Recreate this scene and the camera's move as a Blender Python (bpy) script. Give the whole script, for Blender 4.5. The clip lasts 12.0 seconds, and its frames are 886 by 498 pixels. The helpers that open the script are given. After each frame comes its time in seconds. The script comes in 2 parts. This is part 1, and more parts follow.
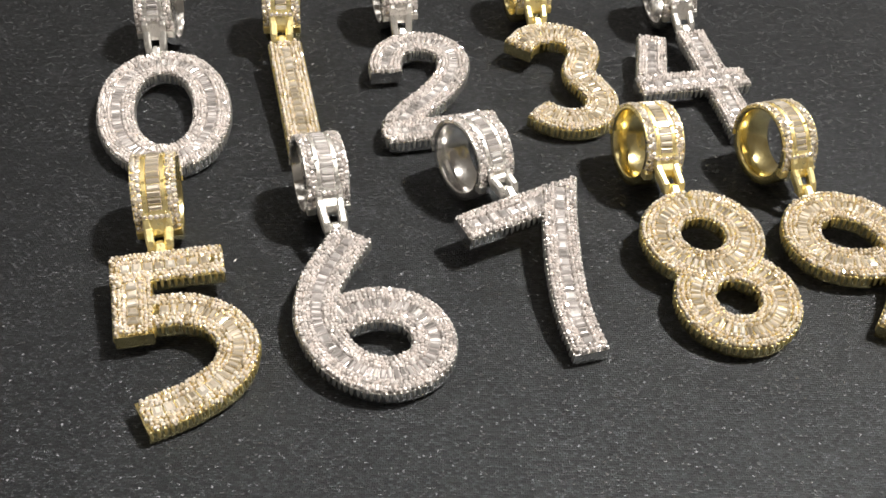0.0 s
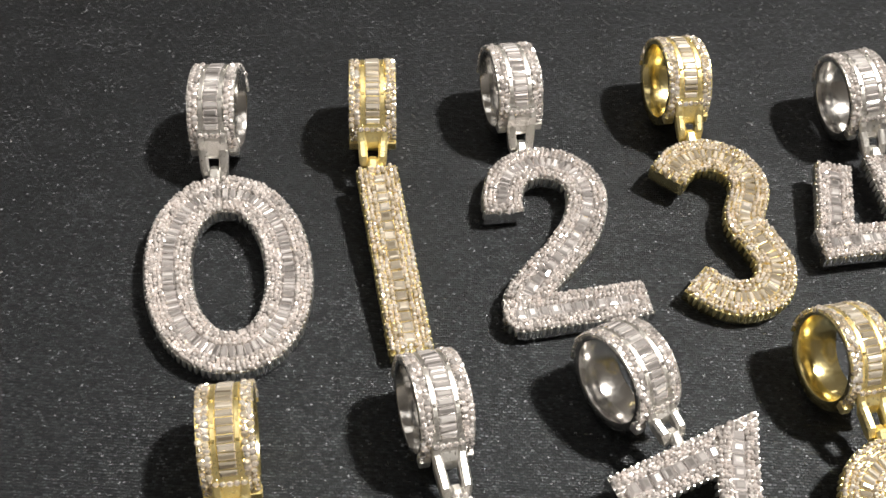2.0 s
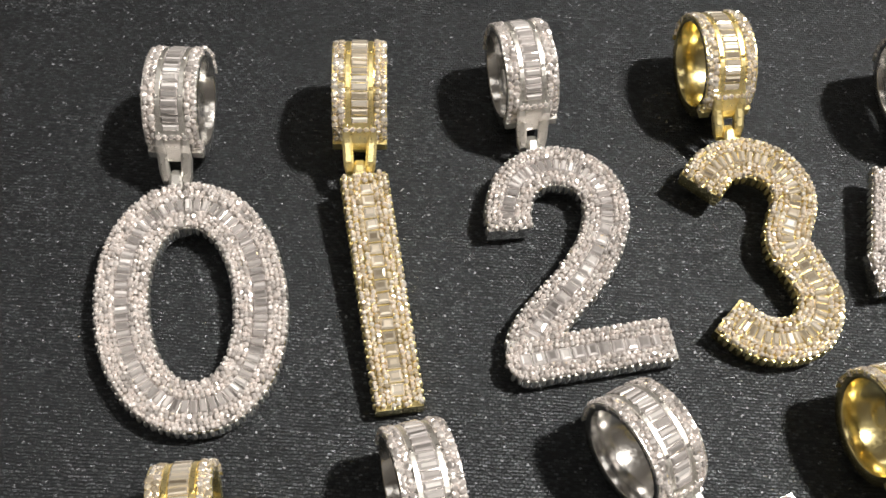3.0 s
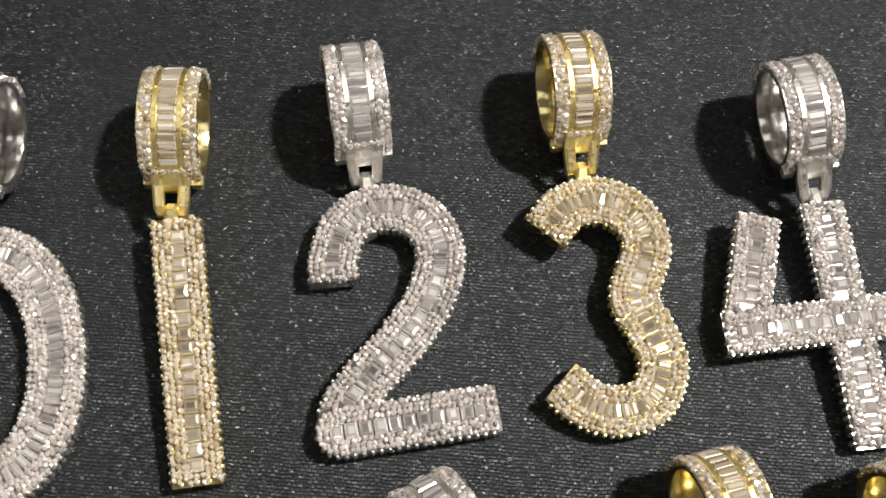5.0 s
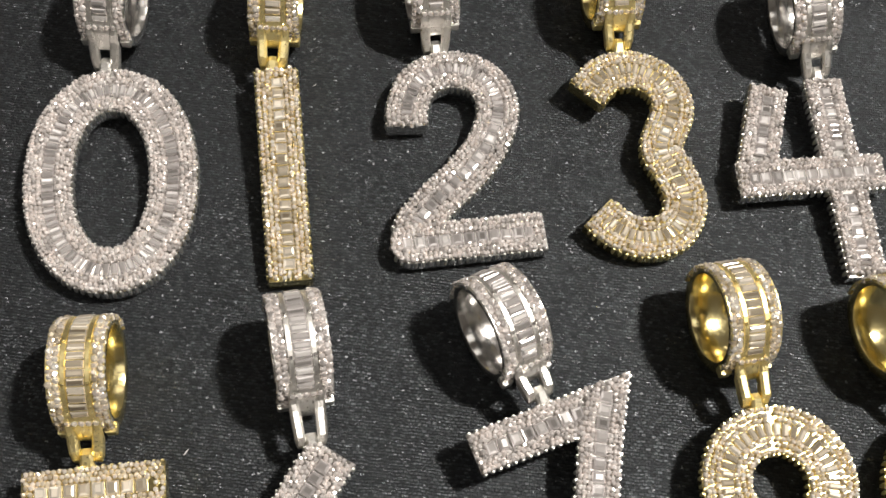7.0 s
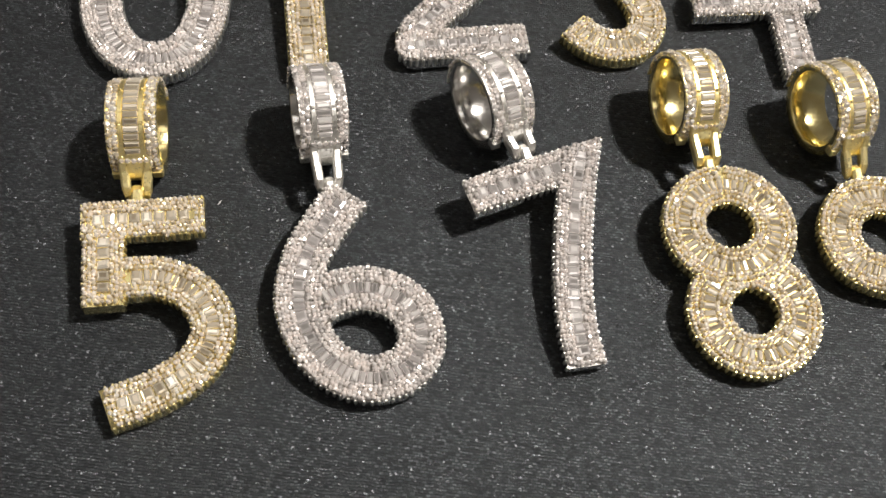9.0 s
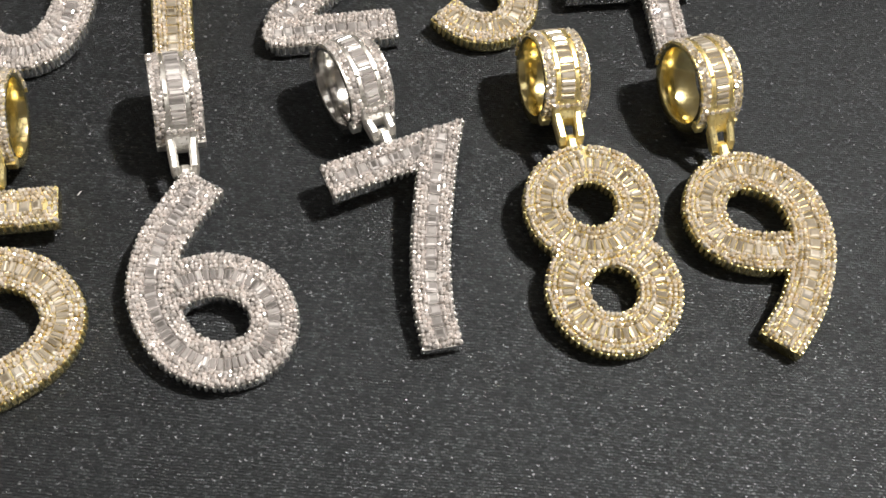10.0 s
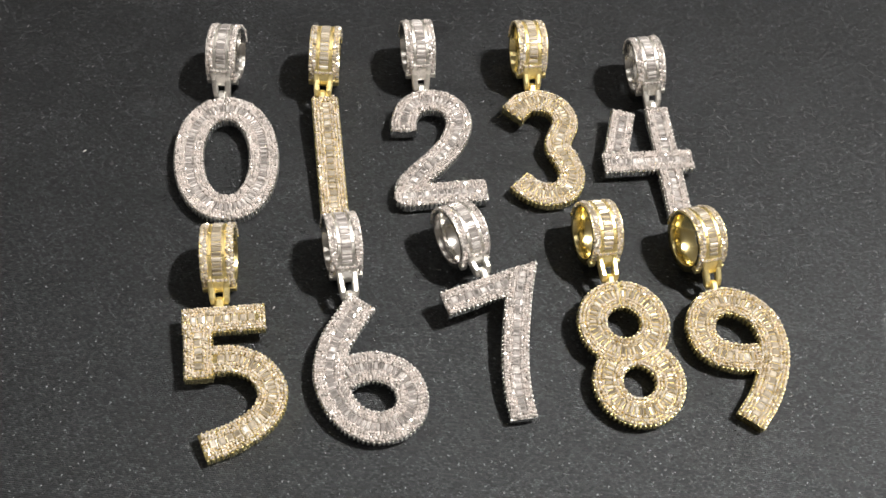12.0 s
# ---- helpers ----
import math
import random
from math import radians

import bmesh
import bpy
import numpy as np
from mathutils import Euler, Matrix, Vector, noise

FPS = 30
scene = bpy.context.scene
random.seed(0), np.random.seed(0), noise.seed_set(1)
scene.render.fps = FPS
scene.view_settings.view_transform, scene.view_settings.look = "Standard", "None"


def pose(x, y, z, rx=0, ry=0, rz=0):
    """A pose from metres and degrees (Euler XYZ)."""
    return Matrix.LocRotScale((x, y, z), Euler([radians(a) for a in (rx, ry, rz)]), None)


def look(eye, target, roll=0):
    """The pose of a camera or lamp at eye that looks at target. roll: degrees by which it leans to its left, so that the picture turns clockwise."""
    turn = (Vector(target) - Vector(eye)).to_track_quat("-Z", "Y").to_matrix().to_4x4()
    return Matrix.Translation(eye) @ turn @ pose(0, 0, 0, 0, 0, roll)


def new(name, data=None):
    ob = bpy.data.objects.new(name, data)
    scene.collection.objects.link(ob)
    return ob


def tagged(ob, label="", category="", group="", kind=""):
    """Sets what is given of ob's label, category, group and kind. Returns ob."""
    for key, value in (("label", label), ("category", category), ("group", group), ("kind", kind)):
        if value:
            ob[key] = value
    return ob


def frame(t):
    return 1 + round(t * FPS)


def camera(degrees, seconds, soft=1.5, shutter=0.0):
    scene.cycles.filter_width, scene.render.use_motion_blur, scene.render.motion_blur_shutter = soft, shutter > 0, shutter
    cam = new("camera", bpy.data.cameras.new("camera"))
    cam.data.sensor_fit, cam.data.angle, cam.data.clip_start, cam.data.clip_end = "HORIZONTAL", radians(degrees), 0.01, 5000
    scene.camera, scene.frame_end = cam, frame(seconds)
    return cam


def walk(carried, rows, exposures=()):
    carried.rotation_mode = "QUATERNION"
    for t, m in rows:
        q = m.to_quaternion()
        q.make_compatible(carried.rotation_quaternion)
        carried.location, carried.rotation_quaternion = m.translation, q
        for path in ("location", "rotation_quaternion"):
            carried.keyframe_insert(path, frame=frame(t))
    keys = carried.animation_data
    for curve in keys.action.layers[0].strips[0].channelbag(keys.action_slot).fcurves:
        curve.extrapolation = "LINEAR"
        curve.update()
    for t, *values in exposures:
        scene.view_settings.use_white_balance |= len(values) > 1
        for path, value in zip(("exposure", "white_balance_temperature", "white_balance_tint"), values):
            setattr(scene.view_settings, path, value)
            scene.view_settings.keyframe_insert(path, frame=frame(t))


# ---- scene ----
cam = camera(39.42, 12.0, soft=1.6)
PATH = [
    (0, (0.05403, 0.01644, 0.12940), (0.04009, 0.16478, -0.00403), 2.84),
    (0.5, (0.04477, 0.03216, 0.13243), (0.03185, 0.17715, -0.00472), 3.48),
    (1, (0.03908, 0.05144, 0.13841), (0.02692, 0.18959, -0.00569), 3.91),
    (1.5, (0.02829, 0.06833, 0.14046), (0.01806, 0.20004, -0.00970), 5.27),
    (2, (0.02522, 0.08589, 0.13846), (0.01571, 0.21074, -0.01750), 5.77),
    (2.5, (0.02215, 0.10223, 0.13510), (0.01560, 0.21714, -0.02846), 6.96),
    (2.7, (0.02185, 0.11058, 0.13566), (0.01469, 0.21915, -0.03215), 6.75),
    (4.3, (0.02150, 0.14649, 0.13156), (0.02121, 0.22717, -0.05145), 11.15),
    (4.5, (0.02688, 0.14896, 0.13384), (0.02702, 0.22760, -0.05005), 11.42),
    (5, (0.04030, 0.15398, 0.13805), (0.03473, 0.22980, -0.04694), 7.71),
    (5.5, (0.05663, 0.15392, 0.13771), (0.04665, 0.23545, -0.04464), 4.72),
    (6, (0.05788, 0.14994, 0.14298), (0.05009, 0.23243, -0.03905), 6.32),
    (6.5, (0.04815, 0.13220, 0.14526), (0.03859, 0.21734, -0.03546), 6.67),
    (7, (0.04136, 0.11578, 0.14892), (0.03184, 0.20210, -0.03124), 7.64),
    (7.2, (0.03989, 0.11074, 0.15519), (0.02820, 0.19630, -0.02521), 6.53),
    (9, (0.05008, 0.06474, 0.15031), (0.04046, 0.16608, -0.02185), 8.53),
    (9.5, (0.05958, 0.06676, 0.14948), (0.04881, 0.16790, -0.02272), 7.41),
    (10, (0.07054, 0.06662, 0.14884), (0.05975, 0.16909, -0.02258), 6.66),
    (10.5, (0.07560, 0.06267, 0.15571), (0.06407, 0.16518, -0.01563), 6.15),
    (11, (0.07020, 0.04682, 0.16930), (0.05742, 0.14814, -0.00267), 5.93),
    (11.5, (0.06529, 0.04050, 0.20123), (0.04957, 0.14567, 0.03184), 4.91),
    (12, (0.05542, 0.02769, 0.22152), (0.04382, 0.13867, 0.05554), 7.92),
]
walk(cam, [(t, look(eye, target, roll)) for t, eye, target, roll in PATH],
     exposures=[(0.0, 0.10), (0.5, 0.03), (1.0, -0.05), (2.5, -0.18), (4.5, -0.38), (5.5, -0.40), (6.0, -0.30), (6.5, -0.34), (7.0, -0.39), (9.5, -0.25), (10.5, -0.30), (12.0, -0.10)])

# ---- light: a lit room round a cloth-covered table, one lamp from the side ----
CM = 0.01
MID = Vector((0.047, 0.185, 0.0))


def disc_lamp(name, place, target, radius, watts, colour, spread=180):
    lamp = bpy.data.lights.new(name, "AREA")
    lamp.shape, lamp.size, lamp.energy, lamp.color, lamp.spread = "DISK", 2 * radius, watts, colour, radians(spread)
    ob = new(name, lamp)
    ob.matrix_world = look(place, target)
    return ob


disc_lamp("key_lamp", MID + 2.75 * Vector((0.436, 0.178, 0.882)), MID, 0.088, 49.0, (1.0, 0.925, 0.84), 100)
for px, py in ((-0.75, 0.7), (0.1, 1.2), (0.95, 0.8), (-0.5, -0.75), (0.85, -0.6), (-1.2, 0.0), (0.15, -0.35)):
    disc_lamp("ceiling_lamp", (1.4 * px, 1.4 * py, 2.56), (1.4 * px, 1.4 * py, 0), 0.44, 2.8, (1.0, 0.94, 0.87))

world = bpy.data.worlds.new("room_air")
world.use_nodes = True
world.node_tree.nodes["Background"].inputs[0].default_value = (0.9, 0.95, 1.0, 1)
world.node_tree.nodes["Background"].inputs[1].default_value = 0.02
scene.world = world


# ---- materials ----
def material(name):
    m = bpy.data.materials.new(name)
    m.use_nodes = True
    nt = m.node_tree
    return m, nt, nt.nodes["Principled BSDF"]


def node(nt, kind, **values):
    n = nt.nodes.new(kind)
    for key, value in values.items():
        n.inputs[key.replace("_", " ")].default_value = value
    return n


def ramp(nt, fac, stops):
    r = nt.nodes.new("ShaderNodeValToRGB")
    el = r.color_ramp.elements
    while len(el) < len(stops):
        el.new(0.5)
    for e, (p, c) in zip(el, stops):
        e.position = p
        e.color = (*c, 1) if len(c) == 3 else c
    nt.links.new(fac, r.inputs[0])
    return r.outputs[0]


def maths(nt, op, a, b=None):
    n = nt.nodes.new("ShaderNodeMath")
    n.operation = op
    for i, v in enumerate((a, b)):
        if v is None:
            continue
        if isinstance(v, (int, float)):
            n.inputs[i].default_value = v
        else:
            nt.links.new(v, n.inputs[i])
    return n.outputs[0]


def metal(name, light, deep, rough):
    m, nt, p = material(name)
    pos = nt.nodes.new("ShaderNodeTexCoord").outputs["Object"]
    big, fine = node(nt, "ShaderNodeTexNoise", Scale=900.0, Detail=3.0), node(nt, "ShaderNodeTexNoise", Scale=5200.0, Detail=2.0)
    for n in (big, fine):
        nt.links.new(pos, n.inputs["Vector"])
    nt.links.new(ramp(nt, big.outputs[0], [(0.3, deep), (0.65, light)]), p.inputs["Base Color"])
    nt.links.new(ramp(nt, fine.outputs[0], [(0.3, (rough * 0.6,) * 3), (0.7, (rough * 1.6,) * 3)]), p.inputs["Roughness"])
    bump = node(nt, "ShaderNodeBump", Strength=0.03, Distance=0.0001)
    nt.links.new(fine.outputs[0], bump.inputs["Height"])
    nt.links.new(bump.outputs[0], p.inputs["Normal"])
    p.inputs["Metallic"].default_value = 1.0
    return m


def stone(name, tints, per_island, rough=0.08, metallic=0.62):
    """Cut zirconia over a foil of the setting's metal: hard, glossy facets, each stone a little different."""
    m, nt, p = material(name)
    rnd = nt.nodes.new("ShaderNodeNewGeometry").outputs["Random Per Island"] if per_island else nt.nodes.new("ShaderNodeObjectInfo").outputs["Random"]
    nt.links.new(ramp(nt, rnd, tints), p.inputs["Base Color"])
    p.inputs["Roughness"].default_value = rough
    p.inputs["Metallic"].default_value = metallic
    p.inputs["IOR"].default_value = 2.15
    return m


GOLD = metal("gold_plate", (1.0, 0.88, 0.47), (0.95, 0.80, 0.37), 0.17)
SILVER = metal("rhodium_plate", (0.86, 0.85, 0.83), (0.74, 0.73, 0.71), 0.16)
CLEAR = [(0.0, (0.55, 0.53, 0.52)), (0.3, (0.86, 0.82, 0.80)), (0.6, (0.95, 0.89, 0.86)), (1.0, (1.0, 0.98, 0.97))]
WARM = [(0.0, (0.58, 0.50, 0.37)), (0.3, (0.94, 0.85, 0.66)), (0.6, (0.98, 0.89, 0.79)), (1.0, (1.0, 0.98, 0.90))]
FLAT = [(0.0, (0.58, 0.56, 0.555)), (0.4, (0.74, 0.71, 0.705)), (0.75, (0.83, 0.80, 0.795)), (1.0, (0.92, 0.91, 0.905))]
FLAT_WARM = [(0.0, (0.62, 0.56, 0.44)), (0.4, (0.77, 0.70, 0.57)), (0.75, (0.85, 0.79, 0.67)), (1.0, (0.94, 0.90, 0.81))]
STONE = {"silver": (stone("baguette_clear", FLAT, False, 0.11, 0.70), stone("pave_clear", CLEAR, True), stone("round_clear", CLEAR, False)),
         "gold": (stone("baguette_warm", FLAT_WARM, False, 0.11, 0.70), stone("pave_warm", WARM, True), stone("round_warm", WARM, False))}
SPARK = {"silver": stone("bail_round_clear", CLEAR, False, 0.13, 0.70), "gold": stone("bail_round_warm", WARM, False, 0.13, 0.72)}
# table facet of a step-cut stone, a dark room reflection painted into its colour
DARK_REFLECT = [(0.0, (0.16, 0.152, 0.147)), (0.4, (0.38, 0.362, 0.355)), (0.75, (0.62, 0.60, 0.59)), (1.0, (0.88, 0.86, 0.85))]
DARK_REFLECT_WARM = [(0.0, (0.19, 0.155, 0.11)), (0.4, (0.44, 0.385, 0.29)), (0.75, (0.67, 0.60, 0.49)), (1.0, (0.90, 0.85, 0.75))]
TABLE = {"silver": stone("baguette_table_clear", DARK_REFLECT, False, 0.09, 0.45), "gold": stone("baguette_table_warm", DARK_REFLECT_WARM, False, 0.09, 0.45)}
METAL = {"silver": SILVER, "gold": GOLD}
BRUSHED = {"silver": metal("brushed_rhodium_plate", (0.86, 0.85, 0.82), (0.76, 0.75, 0.72), 0.36), "gold": metal("brushed_gold_plate", (1.0, 0.88, 0.47), (0.95, 0.80, 0.37), 0.36)}


def cloth_material():
    """Plain weave: rows of short glossy threads, no two alike, lint specks and fibre glints painted into the colour."""
    m, nt, p = material("black_woven_cloth")
    pos = nt.nodes.new("ShaderNodeTexCoord").outputs["Object"]
    turn = nt.nodes.new("ShaderNodeMapping")
    turn.inputs["Rotation"].default_value = (0, 0, radians(-7))
    nt.links.new(pos, turn.inputs["Vector"])
    warp = node(nt, "ShaderNodeTexNoise", Scale=420.0, Detail=3.0)
    nt.links.new(turn.outputs[0], warp.inputs["Vector"])
    mix = nt.nodes.new("ShaderNodeMix")
    mix.data_type = "VECTOR"
    mix.inputs["Factor"].default_value = 0.00058
    nt.links.new(turn.outputs[0], mix.inputs["A"])
    nt.links.new(warp.outputs["Color"], mix.inputs["B"])
    weave = node(nt, "ShaderNodeTexBrick", Scale=1.0, Mortar_Size=0.0085 * CM, Mortar_Smooth=1.0, Bias=0.0, Brick_Width=0.066 * CM, Row_Height=0.042 * CM)
    weave.inputs["Color1"].default_value = (0, 0, 0, 1)
    weave.inputs["Color2"].default_value = (1, 1, 1, 1)
    weave.inputs["Mortar"].default_value = (0, 0, 0, 1)
    nt.links.new(mix.outputs["Result"], weave.inputs["Vector"])
    each = weave.outputs["Color"]
    crown = maths(nt, "SUBTRACT", 1.0, weave.outputs["Fac"])
    fuzz = node(nt, "ShaderNodeTexNoise", Scale=3300.0, Detail=4.0, Roughness=0.75)
    thread = nt.nodes.new("ShaderNodeMapping")
    thread.inputs["Scale"].default_value = (0.75, 1.15, 1)
    nt.links.new(turn.outputs[0], thread.inputs["Vector"])
    nt.links.new(thread.outputs[0], fuzz.inputs["Vector"])
    patch = node(nt, "ShaderNodeTexNoise", Scale=85.0, Detail=5.0, Roughness=0.6)
    lint_glint = node(nt, "ShaderNodeTexVoronoi", Scale=620.0)
    for n in (patch, lint_glint):
        nt.links.new(pos, n.inputs["Vector"])
    height = maths(nt, "ADD", maths(nt, "MULTIPLY", crown, maths(nt, "ADD", 0.5, each)), maths(nt, "MULTIPLY", fuzz.outputs[0], 1.25))
    bump = node(nt, "ShaderNodeBump", Strength=1.0, Distance=0.00009)
    nt.links.new(height, bump.inputs["Height"])
    nt.links.new(bump.outputs[0], p.inputs["Normal"])
    # thread crowns paled in the base colour to paint in their glints
    thread_glint = maths(nt, "MULTIPLY", maths(nt, "MULTIPLY", crown, each), maths(nt, "ADD", maths(nt, "MULTIPLY", patch.outputs[0], 0.34), 0.20))
    tone = maths(nt, "ADD", maths(nt, "MULTIPLY", fuzz.outputs[0], 0.80), thread_glint)
    dark = ramp(nt, tone, [(0.34, (0.0007, 0.0008, 0.0010)), (0.56, (0.0022, 0.0024, 0.0029)), (0.72, (0.010, 0.0107, 0.0125)), (0.92, (0.120, 0.126, 0.140))])
    # pale specks: bits of lint, and fibre reflections painted as colour
    speck = maths(nt, "MULTIPLY", maths(nt, "LESS_THAN", lint_glint.outputs["Distance"], 0.13), maths(nt, "GREATER_THAN", fuzz.outputs[0], 0.53))
    both = nt.nodes.new("ShaderNodeMix")
    both.data_type = "RGBA"
    nt.links.new(speck, both.inputs["Factor"])
    nt.links.new(dark, both.inputs["A"])
    both.inputs["B"].default_value = (0.30, 0.315, 0.34, 1)
    nt.links.new(both.outputs["Result"], p.inputs["Base Color"])
    nt.links.new(ramp(nt, each, [(0.0, (0.43,) * 3), (1.0, (0.26,) * 3)]), p.inputs["Roughness"])
    nt.links.new(maths(nt, "ADD", 0.44, maths(nt, "MULTIPLY", maths(nt, "MULTIPLY", each, crown), 0.40)), p.inputs["Specular IOR Level"])
    p.inputs["Specular Tint"].default_value = (0.84, 0.92, 1.0, 1)
    return m


def plain(name, colour, rough):
    m, nt, p = material(name)
    pos = nt.nodes.new("ShaderNodeTexCoord").outputs["Object"]
    n = node(nt, "ShaderNodeTexNoise", Scale=6.0, Detail=5.0)
    nt.links.new(pos, n.inputs["Vector"])
    nt.links.new(ramp(nt, n.outputs[0], [(0.3, tuple(0.9 * c for c in colour)), (0.7, colour)]), p.inputs["Base Color"])
    p.inputs["Roughness"].default_value = rough
    return m


CLOTH = cloth_material()
PAINT = plain("wall_paint", (0.55, 0.54, 0.52), 0.8)
FLOOR = plain("floor_board", (0.20, 0.15, 0.11), 0.5)
WOOD = plain("table_wood", (0.22, 0.14, 0.08), 0.5)
LINT = plain("lint", (0.55, 0.55, 0.56), 0.9)


# ---- mesh helpers ----
def mesh_of(name, bm, mat):
    bm.normal_update()
    me = bpy.data.meshes.new(name)
    bm.to_mesh(me)
    bm.free()
    me.materials.append(mat)
    return me


def part(name, bm, mat, parent, label=""):
    return place(name, mesh_of(name, bm, mat), parent, None, label)


def place(name, me, parent, m=None, label=""):
    ob = new(name, me)
    ob.parent = parent
    if m is not None:
        ob.matrix_basis = m
    return tagged(ob, label)


def add_box(bm, lo, hi):
    vs = [bm.verts.new((x, y, z)) for z in (lo[2], hi[2]) for y in (lo[1], hi[1]) for x in (lo[0], hi[0])]
    for f in ((0, 2, 3, 1), (4, 5, 7, 6), (0, 1, 5, 4), (1, 3, 7, 5), (3, 2, 6, 7), (2, 0, 4, 6)):
        bm.faces.new([vs[i] for i in f])


def slab(name, lo, hi, mat, label, category):
    bm = bmesh.new()
    add_box(bm, lo, hi)
    ob = new(name, mesh_of(name, bm, mat))
    return tagged(ob, label, category, kind="structure")


def loft(bm, rings, closed=True, caps=True):
    """Skins rows of points, each ring joined to the next."""
    rows = [[bm.verts.new(p) for p in r] for r in rings]
    n = len(rows[0])
    for a, b in zip(rows, rows[1:]):
        for i in range(n if closed else n - 1):
            bm.faces.new((a[i], a[(i + 1) % n], b[(i + 1) % n], b[i]))
    if caps:
        bm.faces.new(rows[0][::-1])
        bm.faces.new(rows[-1])
    return rows


# ---- the room and the table ----
slab("floor", (-2.2, -2.0, -0.80), (2.2, 2.2, -0.75), FLOOR, "dull brown floor round the table", "floor")
slab("ceiling", (-2.2, -2.0, 2.60), (2.2, 2.2, 2.70), PAINT, "plain painted ceiling over the table", "ceiling")
slab("wall_north", (-2.2, 2.2, -0.75), (2.2, 2.3, 2.60), PAINT, "plain painted wall beyond the table", "wall")
slab("wall_south", (-2.2, -2.1, -0.75), (2.2, -2.0, 2.60), PAINT, "plain painted wall behind the table", "wall")
slab("wall_west", (-2.3, -2.0, -0.75), (-2.2, 2.2, 2.60), PAINT, "plain painted wall beside the table", "wall")
slab("wall_east", (2.2, -2.0, -0.75), (2.3, 2.2, 2.60), PAINT, "plain painted wall beside the table", "wall")
slab("table", (-0.75, -0.40, -0.75), (0.85, 0.85, -0.003), WOOD, "wooden table hidden under a black cloth", "table")


def build_cloth():
    bm = bmesh.new()
    n = 60
    rows = []
    for j in range(n + 1):
        row = []
        for i in range(n + 1):
            x, y = -0.80 + 1.70 * i / n, -0.45 + 1.35 * j / n
            far = max(0.0, math.hypot(x - MID.x, y - MID.y) - 0.14)
            drop = -0.06 if i in (0, n) or j in (0, n) else 0.0
            row.append(bm.verts.new((x, y, drop + min(1, far / 0.2) * 0.0012 * noise.noise((7 * x, 7 * y, 0.3)) )))
        rows.append(row)
    for a, b in zip(rows, rows[1:]):
        for i in range(n):
            bm.faces.new((a[i], a[i + 1], b[i + 1], b[i])).smooth = True
    ob = new("tablecloth", mesh_of("tablecloth", bm, CLOTH))
    return tagged(ob, "black finely woven cloth spread flat, flecked with lint and painted fibre glints", "cloth", kind="structure")


build_cloth()


# ---- cut stones ----
def baguette_bm(length, across, height):
    """A step-cut stone: girdle, two steps, flat table."""
    bm = bmesh.new()
    rings = []
    for k, z in ((0.96, -1.5), (1.0, 0.0), (0.74, 0.42), (0.42, 0.58)):
        cut = min(length, across) * (1 - k) * 0.5
        hx, hy = length / 2 - cut, across / 2 - cut
        rings.append([(-hx, -hy, z * height), (hx, -hy, z * height), (hx, hy, z * height), (-hx, hy, z * height)])
    rows = loft(bm, rings)
    # the table takes the tint with the dark reflection painted in
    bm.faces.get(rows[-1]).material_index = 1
    return bm


def round_rings(radius, height, sides=8):
    return [[(radius * k * math.cos(2 * math.pi * (i + o) / sides), radius * k * math.sin(2 * math.pi * (i + o) / sides), z * height) for i in range(sides)]
            for k, z, o in ((0.8, -1.7, 0), (1.0, 0.0, 0), (0.76, 0.46, 0.5), (0.44, 0.66, 0))]


def round_bm(radius, height):
    bm = bmesh.new()
    loft(bm, round_rings(radius, height))
    return bm


BAGUETTE = {}


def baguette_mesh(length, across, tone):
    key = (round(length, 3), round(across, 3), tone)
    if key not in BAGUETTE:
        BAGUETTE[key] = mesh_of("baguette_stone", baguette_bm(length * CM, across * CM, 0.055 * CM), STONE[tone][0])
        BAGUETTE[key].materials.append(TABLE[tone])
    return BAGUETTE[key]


PAVE_RINGS = round_rings(0.034 * CM, 0.042 * CM, 6)


def pave_bm():
    bm = bmesh.new()
    loft(bm, PAVE_RINGS)
    return bm


def claw_bm():
    bm = bmesh.new()
    loft(bm, [[(0.027 * f * math.cos(a) * CM, 0.027 * f * math.sin(a) * CM, z * CM) for a in (i * math.pi / 3 for i in range(6))]
              for f, z in ((0.35, -0.22), (0.9, -0.17), (1.0, -0.10), (0.6, -0.045))])
    return bm


PAVE = {tone: mesh_of("pave_stone", pave_bm(), STONE[tone][2]) for tone in STONE}
CLAW = {tone: mesh_of("claw", claw_bm(), BRUSHED[tone]) for tone in METAL}
ROUND = {tone: mesh_of("round_stone", round_bm(0.050 * CM, 0.032 * CM), SPARK[tone]) for tone in STONE}


# ---- strokes of the numerals (centimetres, in the plane of the numeral) ----
def line(*points):
    """A stroke of straight runs."""
    out = []
    for a, b in zip(points, points[1:]):
        a, b = Vector(a), Vector(b)
        n = max(2, int((b - a).length / 0.03))
        out += [a.lerp(b, i / n) for i in range(n)]
    return out + [Vector(points[-1])]


def curve(*points):
    """A smooth stroke through a few turning points."""
    p = [Vector(q) for q in points]
    p = [2 * p[0] - p[1]] + p + [2 * p[-1] - p[-2]]
    out = []
    for a, b, c, d in zip(p, p[1:], p[2:], p[3:]):
        n = max(3, int((c - b).length / 0.03))
        for i in range(n):
            t = i / n
            out.append(0.5 * ((2 * b) + (c - a) * t + (2 * a - 5 * b + 4 * c - d) * t * t + (3 * b - a - 3 * c + d) * t ** 3))
    return out + [p[-2]]


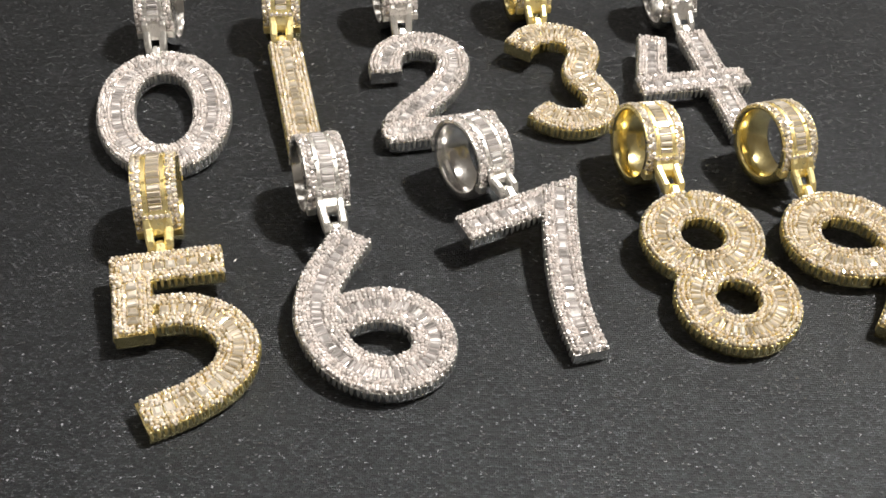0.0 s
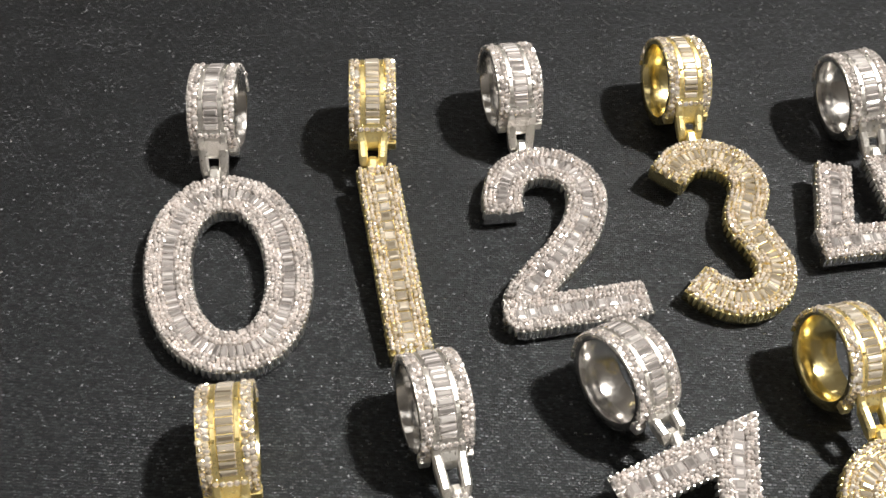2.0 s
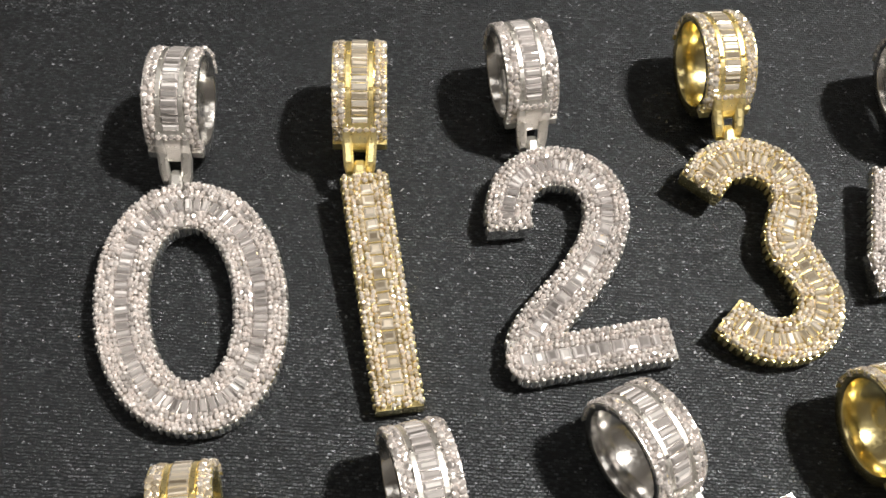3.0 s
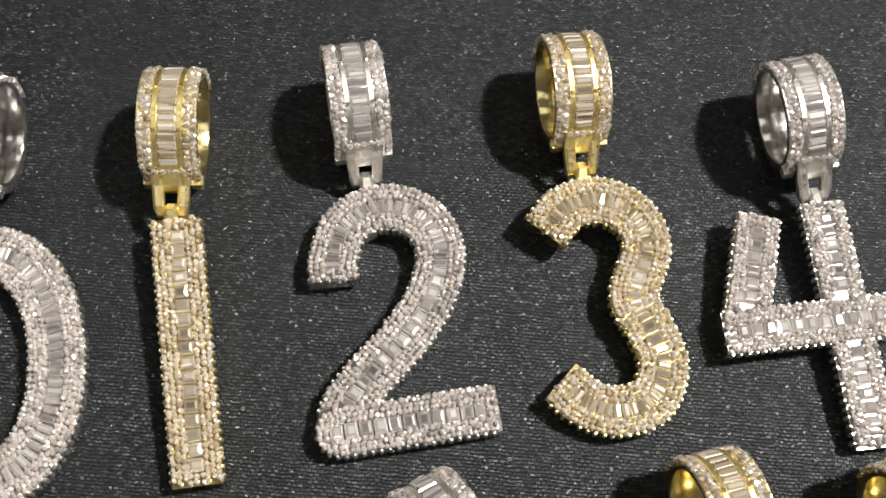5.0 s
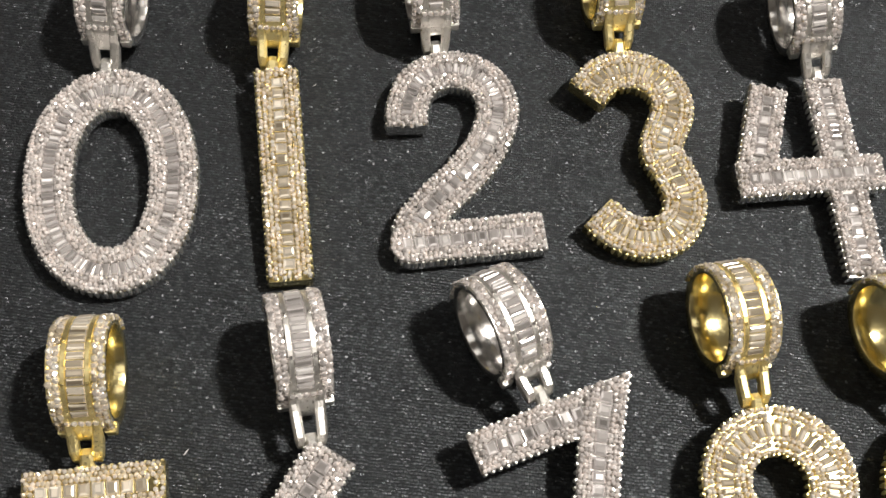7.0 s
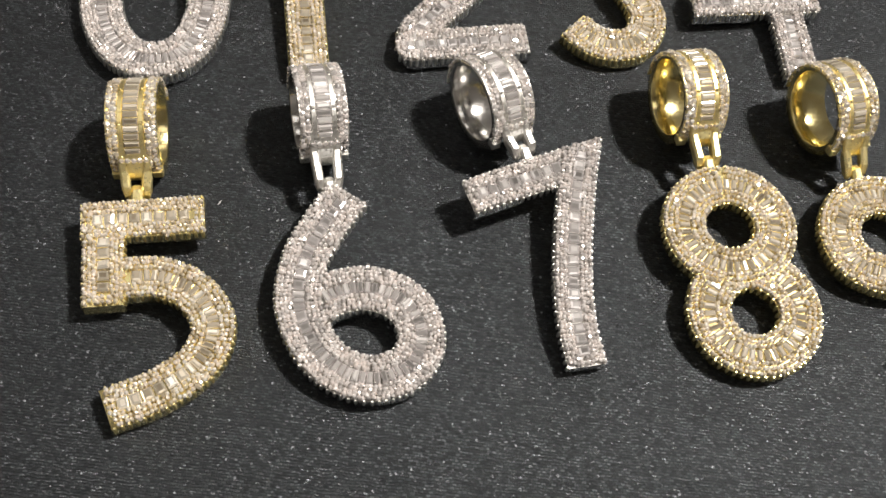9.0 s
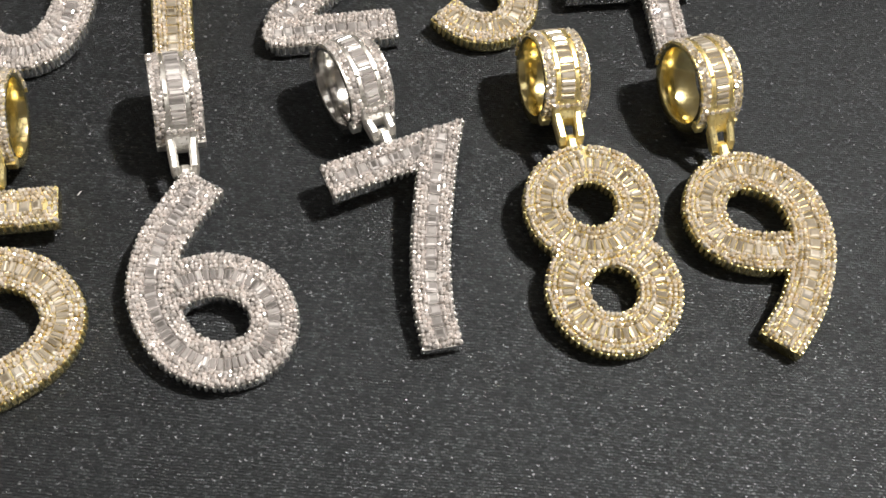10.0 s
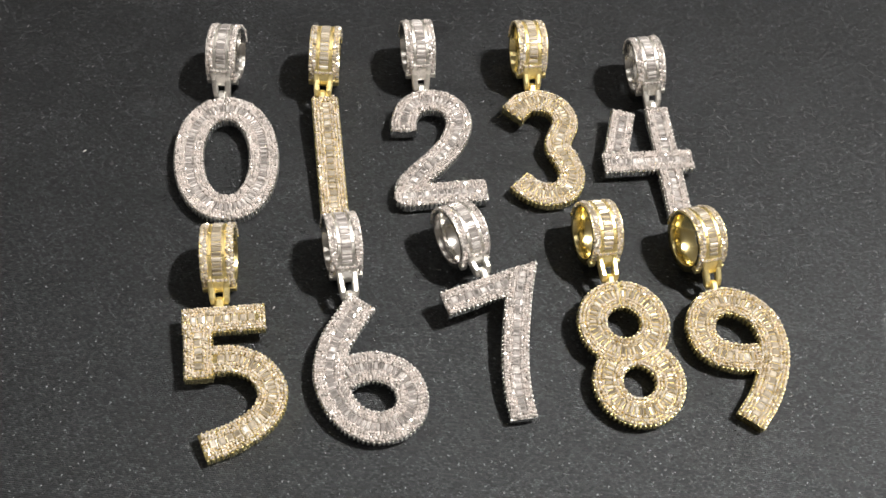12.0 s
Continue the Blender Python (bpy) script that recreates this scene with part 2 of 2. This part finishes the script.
def oval(cx, cy, a, b, power=2.0, n=220):
    """A closed round stroke."""
    out = []
    for i in range(n + 1):
        s, c = math.sin(2 * math.pi * i / n), math.cos(2 * math.pi * i / n)
        out.append(Vector((cx + a * math.copysign(abs(s) ** (2 / power), s), cy + b * math.copysign(abs(c) ** (2 / power), c))))
    return out


class Stroke:
    def __init__(self, path, half, closed=False, slant=0.0, rounded=False):
        self.path, self.half, self.closed, self.slant, self.rounded = path, half, closed, slant, rounded
        self.far = [0.0]
        for a, b in zip(path, path[1:]):
            self.far.append(self.far[-1] + (b - a).length)
        self.length = self.far[-1]

    def at(self, s):
        """The place and the direction at a length s along the stroke."""
        s = min(max(s, 0.0), self.length - 1e-6)
        i = int(np.searchsorted(self.far, s, side="right")) - 1
        i = min(i, len(self.path) - 2)
        a, b = self.path[i], self.path[i + 1]
        lo, hi = self.path[max(i - 1, 0)], self.path[min(i + 2, len(self.path) - 1)]
        if self.closed and (i == 0 or i + 2 >= len(self.path)):
            lo, hi = a, b
        return a.lerp(b, (s - self.far[i]) / max(1e-9, self.far[i + 1] - self.far[i])), (hi - lo).normalized()

    def side(self, s, off):
        if self.slant and s < 0.7:
            s = s + self.slant * off * (1 - s / 0.7)
        p, d = self.at(s)
        if s < 0:
            p = p + d * s
        if self.rounded and s < self.half:
            off *= math.sqrt(max(0.02, 1 - (1 - s / self.half) ** 2))
        return p + Vector((-d.y, d.x)) * off


THICK = 0.29


def stroke_body(bm, st, dip):
    """One solid bar of the numeral: bevelled top edge, straight sides, lower edge softened by wear."""
    h = st.half
    prof = [(-h + 0.02, -THICK), (-h, -THICK + 0.03), (-h, -0.07), (-h + 0.012, -0.055), (h - 0.012, -0.055), (h, -0.07), (h, -THICK + 0.03), (h - 0.02, -THICK)]
    n = max(2, int(st.length / 0.045))
    rings = []
    for i in range(n + 1 if not st.closed else n):
        s = st.length * i / n
        rings.append([(*(st.side(s, o) * CM), (z - dip) * CM) for o, z in prof])
    if st.closed:
        rows = loft(bm, rings, caps=False)
        for i in range(8):
            bm.faces.new((rows[-1][i], rows[-1][(i + 1) % 8], rows[0][(i + 1) % 8], rows[0][i]))
    else:
        loft(bm, rings)


def covered(p, k, s, strokes, edge):
    """Whether a stone at p, s along stroke k, would lie on metal that an earlier bar already fills."""
    for j, other in enumerate(strokes[:k + 1]):
        for t, q in zip(other.far, other.path):
            if j == k and (other.closed or t > s - 2.6 * other.half):
                break
            if (p - q).length < other.half * edge:
                return True
    return False


def build_numeral(thing, strokes, tone):
    rng = random.Random(thing.name + str(len(strokes)))
    bm = bmesh.new()
    for k, st in enumerate(strokes):
        stroke_body(bm, st, 0.006 * k)
    bmesh.ops.recalc_face_normals(bm, faces=bm.faces)
    body = part("body", bm, METAL[tone], thing)
    spots, claws = [], []
    for k, st in enumerate(strokes):
        # two rows of small round stones along both edges
        last = st.half - 0.118
        rows = int((last - 0.037) / 0.058 + 0.5) + 1
        for r, (sgn, inset) in enumerate((sgn, 0.037 + (last - 0.037) * i / (rows - 1)) for sgn in (-1, 1) for i in range(rows)):
            off = sgn * (st.half - inset)
            s = 0.032 + 0.032 * (r % 2)
            while s < st.length - 0.03:
                p = st.side(s, off)
                bend = (st.side(s + 0.05, off) - p).length / 0.05
                if not covered(p, k, s, strokes, 0.97):
                    spots.append(p)
                s += 0.063 / max(0.45, bend)
        if not st.closed:
            m = int(2 * (st.half - 0.19) / 0.072)
            for s, back in ((0.038, 0.07), (st.length - 0.038, -0.07)):
                for i in range(m + 1):
                    for step in (0.0, back):
                        p = st.side(s + step, (i - m / 2) * 0.072)
                        if not covered(p, k, s, strokes, 0.97):
                            spots.append(p)
        # claws that hold the outer stones, standing along the sides
        for sgn in (-1, 1):
            s = 0.05
            while s < st.length - 0.02:
                p = st.side(s, sgn * (st.half - 0.002))
                bend = (st.side(s + 0.05, sgn * st.half) - st.side(s, sgn * st.half)).length / 0.05
                if not covered(p, k, s, strokes, 0.97) and not any(covered(p, 0, 1e9, [o], 0.97) for j, o in enumerate(strokes) if j != k):
                    claws.append(p)
                s += 0.098 / max(0.45, bend)
    rng.shuffle(spots)
    pave = bmesh.new()
    for i, p in enumerate(spots):
        p = p + Vector((rng.gauss(0, 0.006), rng.gauss(0, 0.006)))
        m = Matrix.Translation((*(p * CM), rng.uniform(-0.020, -0.004) * CM)) @ Euler((rng.gauss(0, 0.27), rng.gauss(0, 0.27), rng.uniform(0, 3))).to_matrix().to_4x4() @ Matrix.Scale(rng.uniform(0.88, 1.06), 4)
        if i < 300:
            place("pave_stone", PAVE[tone], body, m)
        else:
            loft(pave, [[m @ Vector(v) for v in ring] for ring in PAVE_RINGS])
    if pave.verts:
        tagged(part("pave_stones", pave, STONE[tone][1], body, "tiny round clear stones packed in rows"), kind="stuff")
    else:
        pave.free()
    for p in claws:
        place("claw", CLAW[tone], body, pose(p.x * CM, p.y * CM, 0, 0, 0, rng.uniform(0, 60)) @ Matrix.Scale(rng.uniform(0.9, 1.08), 4))
    for k, st in enumerate(strokes):
        # baguettes down the middle channel
        across = 0.172
        s, hi = (0.0, st.length - 0.01) if st.closed else (0.15, st.length - 0.15)
        count = int(st.length / 0.104)
        while s < hi:
            bent = st.at(s)[1].angle(st.at(min(s + 0.16, st.length))[1]) > 0.11
            length, gap = (0.084, 0.012) if bent else (0.146, 0.018)
            if st.closed:
                length, gap = 0.084, st.length / count - 0.084
            elif s + length > hi + 0.02:
                length = round(hi - s, 2)
                if length < 0.05:
                    break
            p, d = st.at(s + length / 2)
            if not covered(p, k, s, strokes, 1.10):
                turn = math.degrees(math.atan2(d.y, d.x))
                m = pose(p.x * CM, p.y * CM, -0.030 * CM, 0, 0, turn) @ pose(0, 0, 0, rng.gauss(0, 4), rng.gauss(0, 5), rng.gauss(0, 1.5))
                place("baguette_stone", baguette_mesh(length, across, tone), body, m)
            s += length + gap
    return body


# ---- the bail: a wide ring with stones, lugs and a small tab ----
R_OUT, R_IN, WIDE, RISE = 0.67, 0.56, 0.345, 0.045


def ring_band():
    bm = bmesh.new()
    n = 72
    prof = [(-WIDE, R_IN + 0.01), (-WIDE, R_OUT - 0.015), (-WIDE + 0.015, R_OUT), (WIDE - 0.015, R_OUT), (WIDE, R_OUT - 0.015), (WIDE, R_IN + 0.01), (WIDE - 0.015, R_IN), (-WIDE + 0.015, R_IN)]
    rows = []
    for i in range(n):
        a = 2 * math.pi * i / n
        k = 0.88 + 0.12 * (0.5 + 0.5 * math.cos(a))
        rows.append([bm.verts.new((x * k * CM, r * math.sin(a) * CM, (r * math.cos(a) + (RISE if r < 0.6 else 0.0)) * CM)) for x, r in prof])
    for i in range(n):
        a, b = rows[i], rows[(i + 1) % n]
        for j in range(8):
            bm.faces.new((a[j], b[j], b[(j + 1) % 8], a[(j + 1) % 8])).smooth = True
    bmesh.ops.recalc_face_normals(bm, faces=bm.faces)
    return bm


def rail(x, lo, hi, high=0.03, wide=0.026):
    """A raised lip beside the baguettes, along the ring's outside."""
    bm = bmesh.new()
    rings = []
    n = 28
    for i in range(n + 1):
        a = radians(lo + (hi - lo) * i / n)
        rings.append([((x + dx) * CM, r * math.sin(a) * CM, r * math.cos(a) * CM) for dx, r in ((-wide, R_OUT - 0.01), (-0.75 * wide, R_OUT + high), (0.75 * wide, R_OUT + high), (wide, R_OUT - 0.01))])
    loft(bm, rings)
    bmesh.ops.recalc_face_normals(bm, faces=bm.faces)
    return bm


def bar(points, wide, high):
    """A tapered bar along points (x, y, z), for lugs and tabs."""
    bm = bmesh.new()
    rings = []
    for i, (x, y, z) in enumerate(points):
        w, h = wide[i] / 2, high[i] / 2
        c = 0.5 * min(w, h)
        rings.append([((x + a) * CM, y * CM, (z + b) * CM) for a, b in ((-w + c, -h), (w - c, -h), (w, -h + c), (w, h - c), (w - c, h), (-w + c, h), (-w, h - c), (-w, -h + c))])
    loft(bm, rings)
    bmesh.ops.recalc_face_normals(bm, faces=bm.faces)
    return bm


BAND = {tone: mesh_of("bail", ring_band(), METAL[tone]) for tone in METAL}
RAIL = {tone: mesh_of("rail", rail(0, -72, 102, 0.020, 0.033), BRUSHED[tone]) for tone in METAL}
LIP = {tone: mesh_of("rim_lip", rail(0, -100, 108, 0.014, 0.012), BRUSHED[tone]) for tone in METAL}


def foot_bm():
    """The squared end of the stone-set shell, standing clear of the ring."""
    bm = bmesh.new()
    loft(bm, [[(x * CM, y * CM, z * CM) for x, y in ((-0.070, -0.60), (-0.070, -0.715), (-0.055, -0.730), (0.055, -0.730), (0.070, -0.715), (0.070, -0.60))] for z in (-0.165, -0.150, -0.05)])
    bmesh.ops.recalc_face_normals(bm, faces=bm.faces)
    return bm


BEAD = {tone: mesh_of("bead", round_bm(0.026 * CM, 0.030 * CM), METAL[tone]) for tone in METAL}
FOOT = {tone: mesh_of("foot", foot_bm(), BRUSHED[tone]) for tone in METAL}
FRAME_BAR = {tone: mesh_of("frame_bar", rail(0, -75, -71, 0.034, 0.175), BRUSHED[tone]) for tone in METAL}


def build_bail(thing, tone, inverse, centre, turn, roll, drop, reach):
    """reach: from the ring's middle to the numeral's edge; drop: how far that edge lies below the ring's middle."""
    rng = random.Random(thing.name + "bail")
    bail = place("bail", BAND[tone], thing, inverse @ pose(centre[0] * CM, centre[1] * CM, (R_OUT + 0.003 + 0.30 * abs(math.sin(radians(roll)))) * CM, 0, roll, turn))
    for x in (-0.142, 0.142):
        place("rail", RAIL[tone], bail, pose(x * CM, 0, 0))
        place("rim_lip", LIP[tone], bail, pose(math.copysign(WIDE - 0.018, x) * CM, 0, 0))
    n = 19
    for i in range(n):
        a = -68 + 168 * (i + 0.5) / n
        r = (R_OUT + 0.002) * CM
        m = pose(0, r * math.sin(radians(a)), r * math.cos(radians(a)), -a) @ pose(0, 0, 0, rng.gauss(0, 4), rng.gauss(0, 3), 0)
        place("baguette_stone", baguette_mesh(0.222, 0.096, tone), bail, m)
    for x, lean, phase in ((-0.302, -16, 0.0), (-0.224, -4, 0.5), (0.224, 4, 0.5), (0.302, 16, 0.0)):
        count = 30
        for i in range(count):
            a = -96 + 200 * (i + phase) / count
            r = (R_OUT + (0.012 if abs(x) < 0.28 else 0.004)) * CM
            m = pose(x * CM, r * math.sin(radians(a)), r * math.cos(radians(a)), -a) @ pose(0, 0, 0, rng.gauss(0, 21), lean + rng.gauss(0, 21), rng.uniform(0, 45)) @ Matrix.Scale(rng.uniform(0.82, 1.08), 4)
            place("round_stone", ROUND[tone], bail, m)
    for x in (-0.145, 0.145):
        for a in (-70, -30, 14):
            r = (R_OUT + 0.026) * CM
            place("bead", BEAD[tone], bail, pose(x * CM, r * math.sin(radians(a)), r * math.cos(radians(a)), -a))
        place("foot", FOOT[tone], bail, pose(math.copysign(0.272, x) * CM, 0, 0))
    place("frame_bar", FRAME_BAR[tone], bail)
    end, low = -(reach - 0.10), -drop
    neck = -0.70 + 0.26 * (end + 0.70)
    part("hinge_plate", bar([(0, -0.570, 0.335), (0, -0.672, 0.190), (0, -0.725, 0.075), (0, neck, 0.40 * low + 0.055), (0, neck - 0.03, 0.40 * low - 0.01)],
                            (0.40, 0.43, 0.42, 0.36, 0.33), (0.05, 0.09, 0.11, 0.11, 0.05)), BRUSHED[tone], bail, "plain polished plate below the baguettes")
    for x in (-0.165, -0.083, 0.0, 0.083, 0.165):
        place("round_stone", ROUND[tone], bail, pose(x * CM, -0.692 * CM, 0.205 * CM, 63 + rng.gauss(0, 9), rng.gauss(0, 9)) @ Matrix.Scale(0.85, 4))
    for sgn in (-1, 1):
        part("lug", bar([(sgn * 0.160, -0.700, 0.165), (sgn * 0.160, -0.755, 0.080), (sgn * 0.150, neck - 0.02, 0.45 * low + 0.070), (sgn * 0.135, end + 0.01, low + 0.05), (sgn * 0.125, end - 0.06, low - 0.02)],
                        (0.090, 0.115, 0.130, 0.125, 0.09), (0.05, 0.10, 0.17, 0.18, 0.09)), BRUSHED[tone], bail)
    part("pin", bar([(-0.19, end + 0.03, low + 0.01), (0.19, end + 0.03, low + 0.01)], (0.02, 0.02), (0.09, 0.09)), METAL[tone], bail)
    part("tab", bar([(0, end + 0.07, low + 0.035), (0, end - 0.02, low + 0.04), (0, -reach - 0.05, low - 0.02)], (0.13, 0.155, 0.17), (0.10, 0.15, 0.13)), BRUSHED[tone], bail)


# ---- the ten pendants: top edge, turn, tilt, strokes; ring middle and turn; where the tab meets the edge ----
ROLL = {"0": -5, "1": -1, "2": 1, "3": 2, "4": -4, "5": -3, "6": 4, "7": 6, "8": 6, "9": 6}
WORDS = {"silver": "silver-toned", "gold": "gold-toned"}


def pendant(digit, tone, top, turn, tilt, strokes, ring, ring_turn, joint):
    thing = new("number_pendant")
    base = pose(top[0] * CM, top[1] * CM, top[2] * CM, tilt, 0, turn)
    thing.matrix_basis = base
    tagged(thing, f"{WORDS[tone]} number {digit} pendant set with clear stones, on black cloth", "pendant", "number pendants on the cloth")
    build_numeral(thing, strokes, tone)
    meet = base @ Vector((joint[0] * CM, joint[1] * CM, -0.1 * CM)) / CM
    reach = math.hypot(meet.x - ring[0], meet.y - ring[1])
    aim = math.degrees(math.atan2(meet.x - ring[0], -(meet.y - ring[1])))
    build_bail(thing, tone, base.inverted(), ring, 0.5 * (ring_turn + aim), ROLL[digit], R_OUT - meet.z, reach)


pendant("0", "silver", (-1.645, 20.0, 0.45), 18.7, 2.3, [Stroke(oval(0.0, -1.64, 0.815, 1.325, 2.15), 0.315, True)], (-1.91, 21.00), 6.0, (-0.08, 0.0))
pendant("1", "gold", (0.535, 20.515, 0.62), 19.75, 5.6, [Stroke(line((0.0, 0.0), (0.0, -3.075)), 0.287)], (0.255, 21.62), 9.0, (0.0, 0.0))
pendant("2", "silver", (2.75, 21.565, 0.42), 20.2, 1.7, [
    Stroke(line((-1.13, -2.915), (0.93, -2.88)), 0.275, rounded=True),
    Stroke(curve((-0.72, -1.14), (-0.69, -0.85), (-0.47, -0.44), (-0.03, -0.29), (0.41, -0.49), (0.565, -0.94), (0.37, -1.47), (0.02, -1.90), (-0.42, -2.28), (-0.74, -2.60), (-0.86, -2.88)), 0.285)], (2.23, 22.42), 18.0, (-0.12, 0.0))
pendant("3", "gold", (5.195, 22.165, 0.55), 15.4, 4.2, [
    Stroke(curve((-0.64, -0.69), (-0.38, -0.41), (0.01, -0.30), (0.42, -0.50), (0.56, -0.92), (0.335, -1.51), (0.47, -1.88), (0.59, -2.32), (0.40, -2.74), (-0.01, -2.85), (-0.35, -2.73), (-0.62, -2.47)), 0.285)], (4.74, 23.15), 16.0, (-0.05, 0.0))
pendant("4", "silver", (7.96, 22.45, 0.52), 19.1, 4.2, [
    Stroke(line((-1.50, -1.47), (0.58, -1.47)), 0.26),
    Stroke(line((0.0, 0.0), (0.0, -2.98)), 0.265),
    Stroke(line((-0.79, -0.08), (-1.24, -1.45)), 0.265)], (7.50, 23.43), 19.0, (-0.03, 0.0))
pendant("5", "gold", (0.07, 14.69, 0.60), 12.9, 5.0, [
    Stroke(line((-0.80, -0.39), (0.84, -0.20)), 0.275),
    Stroke(line((-0.52, -0.14), (-0.355, -1.60)), 0.275),
    Stroke(curve((-0.35, -1.20), (0.0, -1.17), (0.36, -1.16), (0.81, -1.36), (1.09, -1.80), (0.96, -2.31), (0.44, -2.74), (-0.16, -3.01)), 0.285)], (-0.33, 15.70), 16.5, (-0.10, 0.0))
pendant("6", "silver", (2.72, 15.48, 0.62), 19.9, 5.8, [
    Stroke(curve((0.02, 0.03), (-0.34, -0.44), (-0.65, -0.95), (-0.77, -1.63), (-0.51, -2.33), (0.02, -2.68), (0.59, -2.57), (0.81, -2.14), (0.64, -1.66), (0.16, -1.42), (-0.36, -1.48), (-0.64, -1.70)), 0.315)], (1.97, 16.63), 23.0, (-0.18, 0.09))
pendant("7", "silver", (5.145, 16.765, 0.72), 24.6, 7.6, [
    Stroke(curve((0.725, 0.12), (0.46, -0.60), (0.155, -1.65), (0.01, -2.45), (-0.005, -3.16)), 0.265, slant=-0.6),
    Stroke(line((-1.09, -0.50), (0.56, -0.17)), 0.262)], (4.31, 17.55), 46.0, (-0.22, -0.02))
pendant("8", "gold", (7.84, 17.39, 0.64), 16.1, 5.7, [
    Stroke(oval(-0.075, -0.94, 0.655, 0.645), 0.30, True),
    Stroke(oval(0.085, -2.25, 0.64, 0.645), 0.30, True)], (7.11, 18.39), 25.0, (-0.22, -0.02))
pendant("9", "gold", (9.995, 17.925, 0.50), 16.3, 3.7, [
    Stroke(curve((0.02, -3.03), (0.49, -2.39), (0.80, -1.59), (0.77, -0.92), (0.46, -0.49), (-0.01, -0.32), (-0.45, -0.48), (-0.66, -0.92), (-0.52, -1.38), (-0.06, -1.61), (0.50, -1.64)), 0.30)], (9.24, 18.81), 33.0, (-0.22, -0.02))


# ---- bits of lint on the cloth ----
def build_lint(x, y, turn, size):
    bm = bmesh.new()
    rng = random.Random(int(100 * x))
    rings = []
    for i in range(7):
        t = i / 6 - 0.5
        cx, cy, r = t * size, 0.35 * size * math.sin(3.1 * t) + rng.uniform(-0.1, 0.1) * size, 0.16 * size * (1.05 - abs(2 * t))
        rings.append([(cx * CM, (cy + r * math.cos(a)) * CM, (0.18 * size + r * math.sin(a)) * CM) for a in (j * math.pi / 3 for j in range(6))])
    loft(bm, rings)
    ob = new("lint_fleck", mesh_of("lint_fleck", bm, LINT))
    ob.matrix_basis = pose(x * CM, y * CM, 0, 0, 0, turn)
    tagged(ob, "tiny pale grey lint fleck on the black cloth", "lint", "lint flecks on the cloth")


for x, y, turn, size in ((0.93, 15.22, 30, 0.085), (-4.99, 20.38, 80, 0.06), (-4.25, 17.99, 0, 0.10), (-6.89, 21.13, 40, 0.07), (1.00, 20.74, 10, 0.06)):
    build_lint(x, y, turn, size)
